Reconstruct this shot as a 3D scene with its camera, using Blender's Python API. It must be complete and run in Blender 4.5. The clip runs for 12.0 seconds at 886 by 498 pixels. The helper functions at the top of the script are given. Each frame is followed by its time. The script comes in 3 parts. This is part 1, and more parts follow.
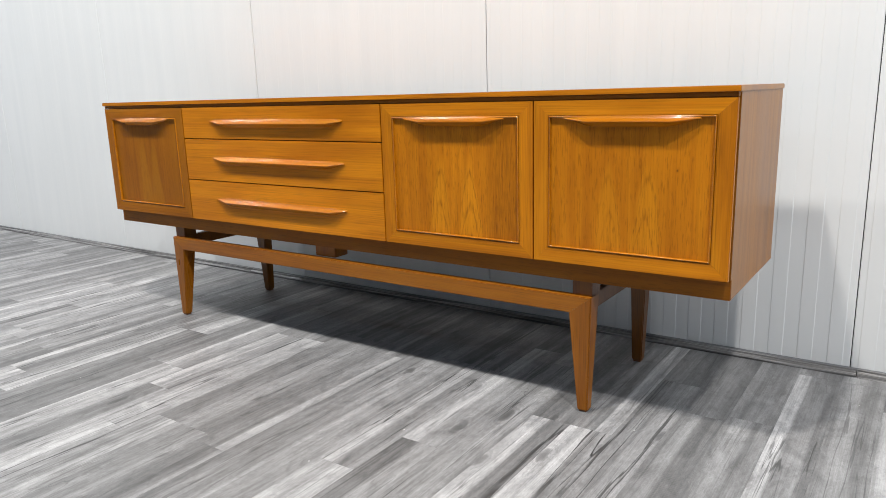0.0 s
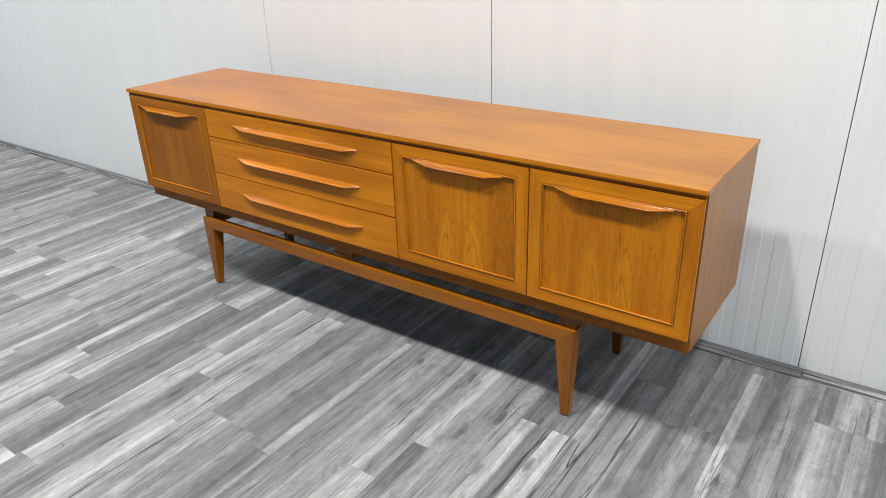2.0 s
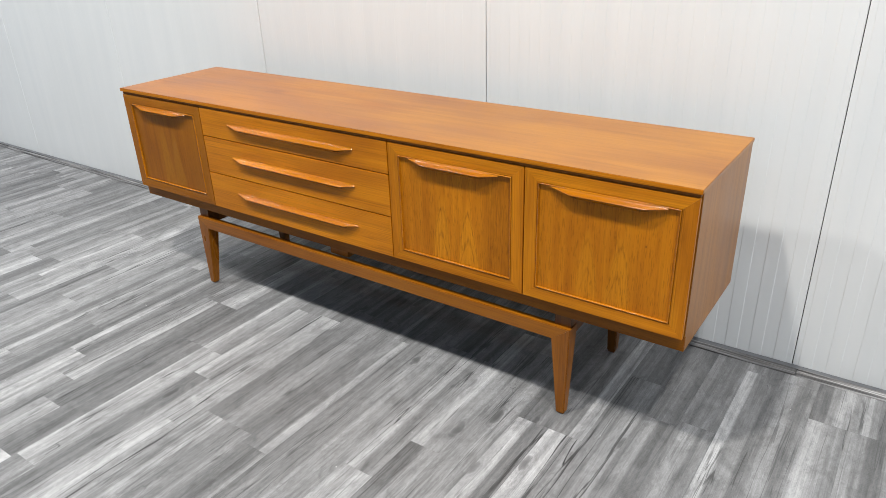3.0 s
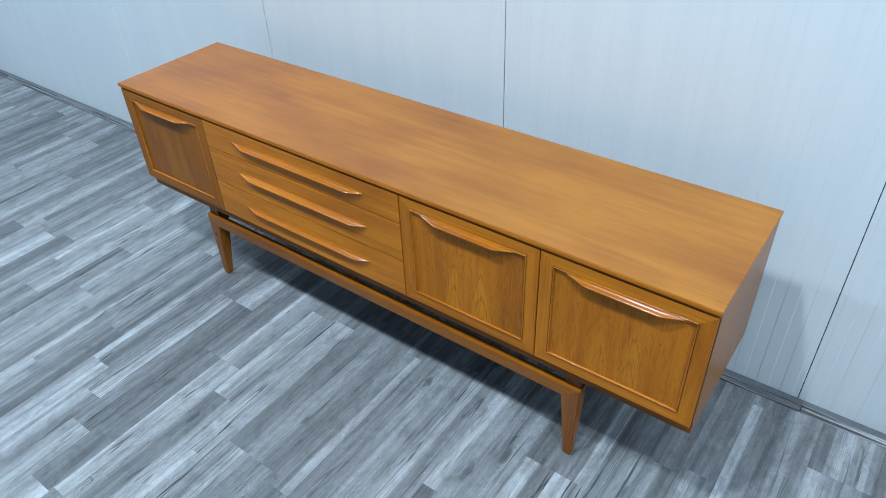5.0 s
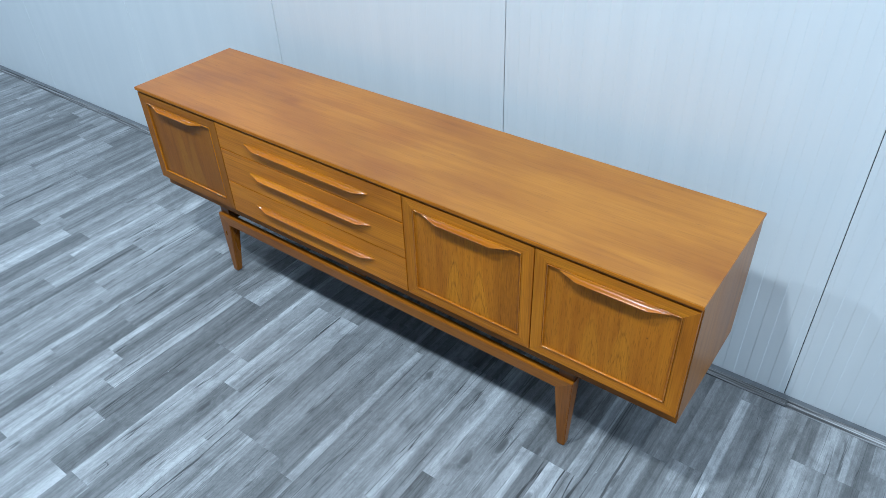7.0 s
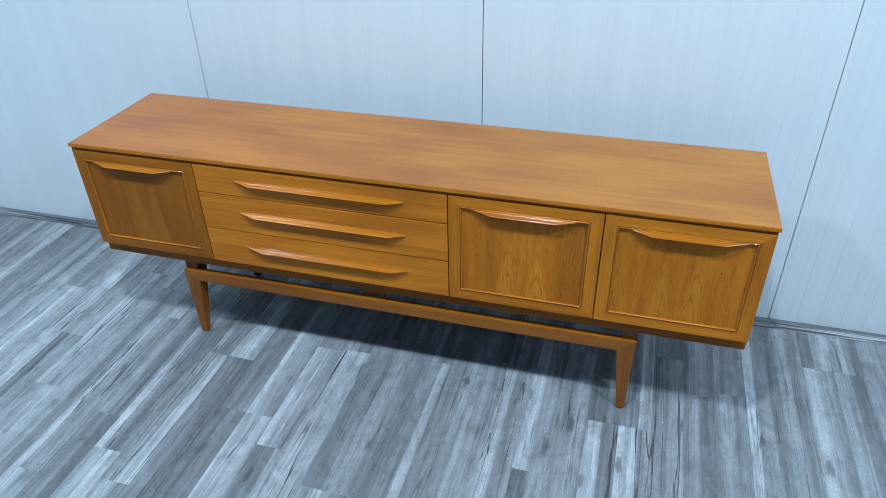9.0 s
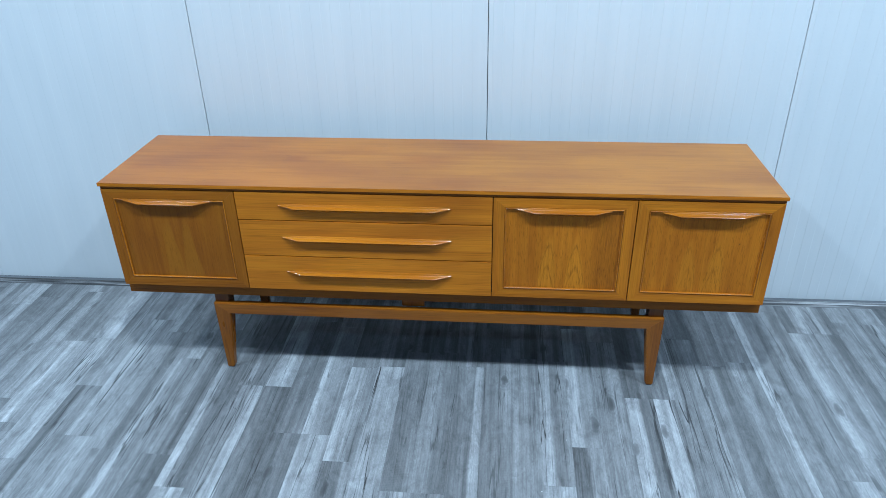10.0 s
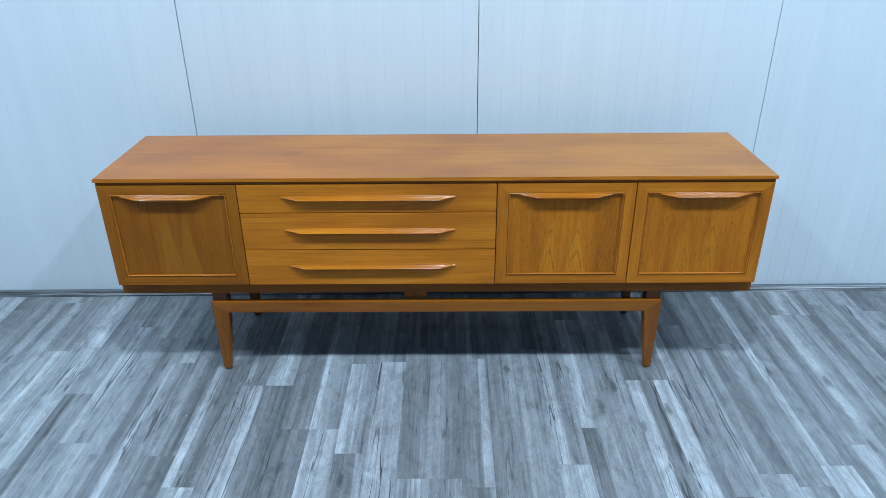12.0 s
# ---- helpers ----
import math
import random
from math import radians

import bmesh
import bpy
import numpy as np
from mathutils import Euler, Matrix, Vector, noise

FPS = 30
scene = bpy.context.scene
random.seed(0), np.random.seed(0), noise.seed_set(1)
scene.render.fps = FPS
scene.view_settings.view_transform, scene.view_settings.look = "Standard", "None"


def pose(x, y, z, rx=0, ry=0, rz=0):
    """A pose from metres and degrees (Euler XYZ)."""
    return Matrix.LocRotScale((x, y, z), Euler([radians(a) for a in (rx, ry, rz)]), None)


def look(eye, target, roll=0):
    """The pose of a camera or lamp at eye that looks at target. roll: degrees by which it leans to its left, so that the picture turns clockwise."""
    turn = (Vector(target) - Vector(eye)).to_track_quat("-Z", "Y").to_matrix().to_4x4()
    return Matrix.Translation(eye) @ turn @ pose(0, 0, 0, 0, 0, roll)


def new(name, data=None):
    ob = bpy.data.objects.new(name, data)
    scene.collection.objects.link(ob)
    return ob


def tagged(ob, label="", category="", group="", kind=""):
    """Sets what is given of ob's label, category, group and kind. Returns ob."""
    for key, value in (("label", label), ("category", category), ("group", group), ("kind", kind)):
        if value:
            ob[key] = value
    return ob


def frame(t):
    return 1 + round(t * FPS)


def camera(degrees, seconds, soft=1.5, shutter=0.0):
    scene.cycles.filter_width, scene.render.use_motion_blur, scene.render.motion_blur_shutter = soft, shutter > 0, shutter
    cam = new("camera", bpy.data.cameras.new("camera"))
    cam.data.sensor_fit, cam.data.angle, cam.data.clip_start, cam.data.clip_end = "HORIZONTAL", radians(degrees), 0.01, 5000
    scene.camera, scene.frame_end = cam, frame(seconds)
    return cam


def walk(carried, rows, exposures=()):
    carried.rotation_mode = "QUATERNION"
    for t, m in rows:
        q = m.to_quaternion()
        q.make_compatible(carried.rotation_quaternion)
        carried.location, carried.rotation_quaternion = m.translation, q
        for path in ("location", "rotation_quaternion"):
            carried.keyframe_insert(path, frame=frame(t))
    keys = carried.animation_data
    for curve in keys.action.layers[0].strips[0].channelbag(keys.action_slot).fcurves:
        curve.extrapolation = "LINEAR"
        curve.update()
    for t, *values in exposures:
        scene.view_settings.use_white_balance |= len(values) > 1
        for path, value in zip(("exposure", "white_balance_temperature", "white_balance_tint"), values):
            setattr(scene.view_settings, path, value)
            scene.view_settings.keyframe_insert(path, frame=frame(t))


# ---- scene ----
cam = camera(64.2, 12.0, 0.42, 0.18)
PATH = [
    (0, (1.369, -1.414, 0.741), (0.252, 0.187, 0.307), -1.7),
    (0.5, (1.39, -1.416, 0.928), (0.268, 0.147, 0.382), -1.5),
    (1, (1.429, -1.469, 1.215), (0.37, 0.045, 0.448), -1.9),
    (1.5, (1.433, -1.459, 1.271), (0.359, 0.006, 0.432), -1.6),
    (2, (1.427, -1.459, 1.278), (0.362, 0.006, 0.428), -1.9),
    (2.5, (1.426, -1.46, 1.282), (0.367, 0.009, 0.433), -1.9),
    (3, (1.425, -1.461, 1.282), (0.374, 0.01, 0.426), -1.9),
    (5, (1.255, -1.19, 1.749), (0.291, 0.07, 0.531), -2.4),
    (5.5, (1.297, -1.205, 1.771), (0.319, 0.035, 0.543), -2.4),
    (6, (1.334, -1.238, 1.8), (0.347, 0.007, 0.585), -2.3),
    (6.5, (1.345, -1.248, 1.811), (0.347, -0.004, 0.605), -2.5),
    (8.5, (0.921, -1.467, 1.692), (0.243, 0.01, 0.526), -1.0),
    (9, (0.678, -1.657, 1.688), (0.201, -0.063, 0.577), -1.4),
    (9.5, (0.416, -1.809, 1.662), (0.131, -0.133, 0.609), -1.2),
    (10, (0.233, -1.962, 1.625), (0.062, -0.221, 0.656), -1.1),
    (10.5, (0.07, -2.005, 1.572), (0.021, -0.231, 0.651), -0.2),
    (11, (0.03, -2.032, 1.552), (0.009, -0.246, 0.653), -0.7),
    (11.5, (0.032, -2.051, 1.526), (0.004, -0.268, 0.621), -0.6),
    (12, (0.043, -2.053, 1.52), (0.028, -0.265, 0.623), -0.5),
]

# white balance and exposure of the film
EXPO = [(0.0, 0.17, 6780, 10), (0.5, 0.16, 6780, 10), (1.2, 0.05, 6720, 9), (3.2, 0.05, 6720, 9), (4.8, -0.27, 5140, -1), (7.0, -0.27, 5120, -1), (9.0, -0.26, 4870, -3), (12.0, -0.27, 4810, -3)]
walk(cam, [(t, look(eye, target, roll)) for t, eye, target, roll in PATH], EXPO)

# ---- world and lights: a closed showroom under small ceiling lamps, plus two added fill rows ----
world = bpy.data.worlds.new("world")
scene.world = world
world.use_nodes = True
world.node_tree.nodes["Background"].inputs["Color"].default_value = (0.6, 0.78, 1.0, 1)
world.node_tree.nodes["Background"].inputs["Strength"].default_value = 0.01


def key_or_fill_lamp(x, y, z, power, size, colour):
    lamp = bpy.data.lights.new("key_or_fill_lamp", "AREA")
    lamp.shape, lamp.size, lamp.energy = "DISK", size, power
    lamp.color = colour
    new("key_or_fill_lamp", lamp).location = (x, y, z)


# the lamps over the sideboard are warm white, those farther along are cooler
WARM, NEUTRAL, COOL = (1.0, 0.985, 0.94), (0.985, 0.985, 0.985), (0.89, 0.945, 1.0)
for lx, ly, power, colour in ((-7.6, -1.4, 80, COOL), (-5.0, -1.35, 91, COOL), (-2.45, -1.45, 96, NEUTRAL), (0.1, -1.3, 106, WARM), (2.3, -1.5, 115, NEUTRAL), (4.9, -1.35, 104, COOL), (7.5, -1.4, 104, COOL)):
    key_or_fill_lamp(lx, ly, 4.2, power, 0.2, colour)
# unseen fill row, added to brighten the fronts and tint the shade blue
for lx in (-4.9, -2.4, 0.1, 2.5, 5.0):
    key_or_fill_lamp(lx, -3.9, 4.2, 12, 0.3, (0.60, 0.80, 1.0))
# second added fill row, to lift the wall under the case
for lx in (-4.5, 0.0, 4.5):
    key_or_fill_lamp(lx, -7.5, 4.2, 12, 0.3, (0.80, 0.90, 1.0))


# ---- materials ----
def nodes_of(name):
    mat = bpy.data.materials.new(name)
    mat.use_nodes = True
    return mat, mat.node_tree.nodes, mat.node_tree.links


def mapped(n, l, scale, random_shift=0.0, source="Object"):
    """Coordinates scaled per axis, shifted from object to object."""
    if source == "World":
        out = n.new("ShaderNodeNewGeometry").outputs["Position"]
    else:
        out = n.new("ShaderNodeTexCoord").outputs[source]
    if random_shift:
        info = n.new("ShaderNodeObjectInfo")
        mul = n.new("ShaderNodeMath")
        mul.operation = "MULTIPLY"
        mul.inputs[1].default_value = random_shift
        l.new(info.outputs["Random"], mul.inputs[0])
        add = n.new("ShaderNodeVectorMath")
        l.new(out, add.inputs[0])
        l.new(mul.outputs[0], add.inputs[1])
        out = add.outputs[0]
    mp = n.new("ShaderNodeMapping")
    mp.inputs["Scale"].default_value = scale
    l.new(out, mp.inputs["Vector"])
    return mp.outputs[0]


def noise_tex(n, l, vec, scale, detail=4.0, rough=0.55, distortion=0.0):
    t = n.new("ShaderNodeTexNoise")
    t.inputs["Scale"].default_value, t.inputs["Detail"].default_value = scale, detail
    t.inputs["Roughness"].default_value, t.inputs["Distortion"].default_value = rough, distortion
    l.new(vec, t.inputs["Vector"])
    return t.outputs["Fac"]


def ramp(n, l, fac, stops):
    r = n.new("ShaderNodeValToRGB")
    while len(r.color_ramp.elements) < len(stops):
        r.color_ramp.elements.new(0.5)
    for e, (p, c) in zip(r.color_ramp.elements, stops):
        e.position = p
        e.color = (*c, 1) if len(c) == 3 else c
    l.new(fac, r.inputs[0])
    return r.outputs[0]


def mix(n, l, a, b, fac, mode="MIX"):
    m = n.new("ShaderNodeMix")
    m.data_type, m.blend_type = "RGBA", mode
    for sock, v in ((m.inputs[0], fac), (m.inputs[6], a), (m.inputs[7], b)):
        if hasattr(v, "node"):
            l.new(v, sock)
        elif isinstance(v, tuple):
            sock.default_value = (*v, 1)
        else:
            sock.default_value = v
    return m.outputs[2]


def math_node(n, l, op, a, b=0.0, c=None):
    m = n.new("ShaderNodeMath")
    m.operation = op
    for i, v in enumerate((a, b) if c is None else (a, b, c)):
        if hasattr(v, "node"):
            l.new(v, m.inputs[i])
        else:
            m.inputs[i].default_value = v
    return m.outputs[0]


def bumped(n, l, bsdf, height, strength, distance=0.001):
    b = n.new("ShaderNodeBump")
    b.inputs["Strength"].default_value, b.inputs["Distance"].default_value = strength, distance
    l.new(height, b.inputs["Height"])
    l.new(b.outputs[0], bsdf.inputs["Normal"])


def grey3(v):
    return (v, v, v)


FRONT_TONES = ((0.28, 0.070, 0.003), (0.55, 0.184, 0.005), (0.72, 0.285, 0.010))
TOP_TONES = ((0.28, 0.090, 0.007), (0.44, 0.166, 0.013), (0.55, 0.236, 0.022))


def teak(name, axis, tint=1.0, contrast=1.0, loops=None, red=0.0, gloss=0.38, shine=0.21, tones=FRONT_TONES, knot=None, blotch=((0.78, 0.72, 0.68), (1.10, 1.08, 1.02)), coarse=None, pore=0.32, fibre=(2.0, 240.0), dash=40.0, lining=0.42, glow=1.0, warm=None, nicks=0.0, stains=()):
    """Oiled teak with its grain along axis; loops: (mirror x, loop offset, top z, strength) of a book-matched cathedral figure."""
    mat, n, l = nodes_of(name)
    bsdf = n["Principled BSDF"]
    dark, mid, light = tones
    streak = noise_tex(n, l, mapped(n, l, tuple(1.1 if a == axis else 22.0 for a in "xyz"), 7.0), 1.6, 6, 0.62, 0.5)
    lines = noise_tex(n, l, mapped(n, l, tuple(fibre[0] if a == axis else fibre[1] for a in "xyz"), 4.0), 1.5, 3, 0.6, 0.2)
    pores = noise_tex(n, l, mapped(n, l, tuple(dash if a == axis else 430.0 for a in "xyz"), 3.0), 1.0, 2, 0.5)
    patch = noise_tex(n, l, mapped(n, l, tuple(1.6 if a == axis else 4.0 for a in "xyz"), 5.0), 1.3, 3, 0.5)
    d = 0.30 / contrast
    col = ramp(n, l, streak, [(max(0.0, 0.5 - d), dark), (0.5, mid), (min(1.0, 0.5 + d), light)])
    patches = ramp(n, l, patch, [(0.32, blotch[0]), (0.62, blotch[1])])
    col = mix(n, l, col, patches, 0.8, "MULTIPLY")
    if loops:
        mirror, offset, top, strength = loops
        xyz = n.new("ShaderNodeSeparateXYZ")
        l.new(n.new("ShaderNodeTexCoord").outputs["Object"], xyz.inputs[0])
        wob = noise_tex(n, l, mapped(n, l, (16, 16, 6), 0), 1.0, 3, 0.55)
        u = math_node(n, l, "SUBTRACT", math_node(n, l, "ABSOLUTE", math_node(n, l, "SUBTRACT", xyz.outputs[0], mirror)), offset)
        u = math_node(n, l, "ADD", u, math_node(n, l, "MULTIPLY_ADD", wob, 0.034, -0.017))
        # nested arches that open downwards
        par = math_node(n, l, "ADD", math_node(n, l, "MULTIPLY", math_node(n, l, "POWER", math_node(n, l, "ABSOLUTE", u), 2.0), 190.0), math_node(n, l, "SUBTRACT", xyz.outputs[2], top))
        wave = math_node(n, l, "COSINE", math_node(n, l, "MULTIPLY", par, 80.0))
        line = math_node(n, l, "POWER", math_node(n, l, "MULTIPLY_ADD", wave, 0.5, 0.5), 7.0)
        near = n.new("ShaderNodeMapRange")
        near.inputs["From Min"].default_value, near.inputs["From Max"].default_value = 0.048, 0.026
        l.new(math_node(n, l, "ABSOLUTE", u), near.inputs["Value"])
        low = n.new("ShaderNodeMapRange")
        low.inputs["From Min"].default_value, low.inputs["From Max"].default_value = 0.045, 0.0
        l.new(par, low.inputs["Value"])
        inside = math_node(n, l, "MULTIPLY", near.outputs[0], low.outputs[0])
        broken = ramp(n, l, pores, [(0.36, grey3(1.0)), (0.62, grey3(0.35))])
        col = mix(n, l, col, tuple(c * 1.05 for c in light), math_node(n, l, "MULTIPLY", inside, 0.35 * glow))
        col = mix(n, l, col, tuple(c * 0.55 for c in dark), math_node(n, l, "MULTIPLY", math_node(n, l, "MULTIPLY", line, broken), math_node(n, l, "MULTIPLY", inside, strength)))
    col = mix(n, l, col, ramp(n, l, lines, [(0.30, grey3(0.62)), (0.5, grey3(1.0)), (0.70, grey3(1.24))]), lining, "MULTIPLY")
    pore_mask = ramp(n, l, pores, [(0.30, grey3(0.26)), (0.45, grey3(1.0))])
    col = mix(n, l, col, pore_mask, pore, "MULTIPLY")
    if coarse:
        xyz = n.new("ShaderNodeSeparateXYZ")
        l.new(n.new("ShaderNodeTexCoord").outputs["Object"], xyz.inputs[0])
        side = n.new("ShaderNodeMapRange")
        side.inputs["From Min"].default_value, side.inputs["From Max"].default_value = coarse
        l.new(xyz.outputs[0], side.inputs["Value"])
        rays = noise_tex(n, l, mapped(n, l, (420, 420, 22)), 1.0, 2, 0.5)
        col = mix(n, l, col, (0.10, 0.028, 0.002), math_node(n, l, "MULTIPLY", side.outputs[0], ramp(n, l, rays, [(0.34, grey3(0.46)), (0.56, grey3(0.14))])))
    if knot:
        gap = n.new("ShaderNodeVectorMath")
        gap.operation = "DISTANCE"
        l.new(mapped(n, l, (1.5, 0.0, 1.0)), gap.inputs[0])
        gap.inputs[1].default_value = (knot[0] * 1.5, 0.0, knot[1])
        col = mix(n, l, col, (0.04, 0.012, 0.004), ramp(n, l, gap.outputs["Value"], [(0.0012, grey3(0.85)), (0.0042, grey3(0.0))]))
    if warm:
        xyz = n.new("ShaderNodeSeparateXYZ")
        l.new(n.new("ShaderNodeTexCoord").outputs["Object"], xyz.inputs[0])
        drift = noise_tex(n, l, mapped(n, l, (2.2, 6.0, 1.0)), 1.0, 4, 0.6, 0.4)
        end = n.new("ShaderNodeMapRange")
        end.inputs["From Min"].default_value, end.inputs["From Max"].default_value = warm
        l.new(math_node(n, l, "MULTIPLY_ADD", drift, 1.6, math_node(n, l, "SUBTRACT", xyz.outputs[0], 0.8)), end.inputs["Value"])
        col = mix(n, l, col, (1.02, 0.89, 0.84), end.outputs[0], "MULTIPLY")
    if nicks:
        spots = noise_tex(n, l, mapped(n, l, (26.0, 120.0, 1.0)), 1.0, 2, 0.5)
        col = mix(n, l, col, (0.16, 0.05, 0.01), ramp(n, l, spots, [(0.70, grey3(0)), (0.76, grey3(nicks))]))
    for sx, sy, rx, ry, depth in stains:
        # a darker, redder patch with a ragged outline
        away = n.new("ShaderNodeVectorMath")
        away.operation = "DISTANCE"
        l.new(mapped(n, l, (1.0 / rx, 1.0 / ry, 0.0)), away.inputs[0])
        away.inputs[1].default_value = (sx / rx, sy / ry, 0.0)
        rag = math_node(n, l, "MULTIPLY_ADD", streak, 1.2, math_node(n, l, "SUBTRACT", away.outputs["Value"], 0.6))
        col = mix(n, l, col, (0.80, 0.66, 0.56), ramp(n, l, rag, [(0.2, grey3(depth)), (1.0, grey3(0.0))]), "MULTIPLY")
    if red:
        col = mix(n, l, col, (0.34, 0.085, 0.02), red)
    col = mix(n, l, col, (tint, tint, tint), 1.0, "MULTIPLY")
    l.new(col, bsdf.inputs["Base Color"])
    rough = n.new("ShaderNodeMapRange")
    rough.inputs["To Min"].default_value, rough.inputs["To Max"].default_value = gloss - 0.06, gloss + 0.12
    l.new(patch, rough.inputs["Value"])
    l.new(rough.outputs[0], bsdf.inputs["Roughness"])
    bsdf.inputs["Specular IOR Level"].default_value = shine
    bumped(n, l, bsdf, pores, 0.15, 0.0006)
    return mat


TEAK_X = teak("teak_grain_along_length", "x", 0.98, 0.85, fibre=(0.8, 260.0), dash=9.0, lining=0.4)
TEAK_TOP = teak("teak_top_veneer", "x", 0.83, 0.4, red=0.04, gloss=0.29, shine=0.50, lining=0.14, pore=0.22, tones=TOP_TONES, dash=12.0, blotch=((0.68, 0.56, 0.48), (1.15, 1.19, 1.08)), warm=(0.35, -0.75), nicks=0.4, stains=((-0.03, 0.24, 0.17, 0.09, 0.75), (-0.48, 0.235, 0.05, 0.03, 0.6), (-0.99, 0.14, 0.07, 0.04, 0.6), (-0.28, 0.31, 0.20, 0.05, 0.5), (0.62, 0.36, 0.22, 0.05, 0.4)))
TEAK_Z = teak("teak_grain_upright", "z", 0.90, 0.8, fibre=(1.0, 220.0), dash=12.0)
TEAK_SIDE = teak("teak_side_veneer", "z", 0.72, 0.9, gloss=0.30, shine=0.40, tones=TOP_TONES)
TEAK_BASE = teak("teak_stand_rail", "x", 0.54, 0.9, red=0.16, gloss=0.27, shine=0.42, pore=0.45, dash=12.0, fibre=(1.0, 220.0), lining=0.6)
TEAK_LEG = teak("teak_leg", "z", 0.50, 0.9, red=0.16, gloss=0.27, shine=0.42, pore=0.45, dash=14.0, fibre=(1.0, 220.0), lining=0.4)
# darker copy of the leg teak: shade under the case put into the colour
TEAK_LEG_SHADED = teak("shaded_teak_leg", "z", 0.30, 0.9, red=0.2, gloss=0.27, shine=0.42, pore=0.45, dash=14.0, fibre=(1.0, 220.0), lining=0.4)
TEAK_HANDLE = teak("teak_handle", "x", 0.77, 0.7, gloss=0.16, shine=0.38, lining=0.3, pore=0.15, dash=10.0)
TEAK_BEAD = teak("teak_bead", "x", 0.78, 0.5, gloss=0.19, shine=0.7, pore=0.2)
# teak darkened to carry the shade of the recesses in its colour
TEAK_RECESS_SHADE = teak("teak_recess_shade", "x", 0.50, 0.8, red=0.16)
TEAK_DRAWER = teak("teak_drawer_front", "x", 1.03, 0.6, gloss=0.34, shine=0.25, blotch=((0.74, 0.67, 0.60), (1.12, 1.12, 1.06)), fibre=(0.8, 250.0), dash=9.0, lining=0.36, pore=0.3)
# left door frame: weaker light at that end put into the tint
TEAK_X_DIMMED = teak("dimmed_teak_grain_along_length", "x", 0.62, 0.6, red=0.03, fibre=(1.0, 220.0), dash=9.0)
TEAK_Z_DIMMED = teak("dimmed_teak_grain_upright", "z", 0.58, 0.6, red=0.03, fibre=(1.0, 220.0), dash=12.0)
# left panel: a darker veneer, tinted down further for the weaker light there
PANEL_LEFT = teak("teak_panel_plain_figure", "z", 0.56, 0.5, red=0.11, gloss=0.32, loops=(-0.835, 0.03, 0.58, 0.12), pore=0.25, glow=1.4, lining=0.22)
PANEL_MID = teak("teak_panel_cathedral", "z", 0.95, 0.62, lining=0.36, pore=0.45, loops=(0.417, 0.043, 0.552, 0.55), coarse=(0.488, 0.535))
PANEL_RIGHT = teak("teak_panel_cathedral_soft", "z", 0.94, 0.5, loops=(0.85, 0.040, 0.556, 0.36), glow=0.8, knot=(0.952, 0.574), pore=0.42, lining=0.30)


def plain(name, colour, roughness, metallic=0.0, mottling=0.08, scale=6.0):
    mat, n, l = nodes_of(name)
    bsdf = n["Principled BSDF"]
    f = noise_tex(n, l, mapped(n, l, (1, 1, 1)), scale, 4)
    lo, hi = tuple(c * (1 - mottling) for c in colour), tuple(min(1, c * (1 + mottling)) for c in colour)
    l.new(ramp(n, l, f, [(0.3, lo), (0.7, hi)]), bsdf.inputs["Base Color"])
    bsdf.inputs["Roughness"].default_value, bsdf.inputs["Metallic"].default_value = roughness, metallic
    bumped(n, l, bsdf, f, 0.05)
    return mat


def steel_panel():
    """White coated steel: faint dust streaks running down, scuffs here and there."""
    mat, n, l = nodes_of("white_coated_steel")
    bsdf = n["Principled BSDF"]
    streaks = noise_tex(n, l, mapped(n, l, (9, 9, 0.7)), 1.5, 4)
    soft = noise_tex(n, l, mapped(n, l, (1, 1, 1)), 0.9, 3)
    col = ramp(n, l, streaks, [(0.3, (0.76, 0.77, 0.775)), (0.7, (0.80, 0.805, 0.805))])
    col = mix(n, l, col, ramp(n, l, soft, [(0.3, grey3(0.96)), (0.7, grey3(1.0))]), 1.0, "MULTIPLY")
    specks = noise_tex(n, l, mapped(n, l, (1, 1, 1)), 60, 2)
    col = mix(n, l, col, (0.35, 0.35, 0.35), ramp(n, l, specks, [(0.81, grey3(0)), (0.84, grey3(0.5))]))
    l.new(col, bsdf.inputs["Base Color"])
    bsdf.inputs["Roughness"].default_value = 0.42
    bsdf.inputs["Specular IOR Level"].default_value = 0.4
    bumped(n, l, bsdf, soft, 0.05, 0.004)
    return mat


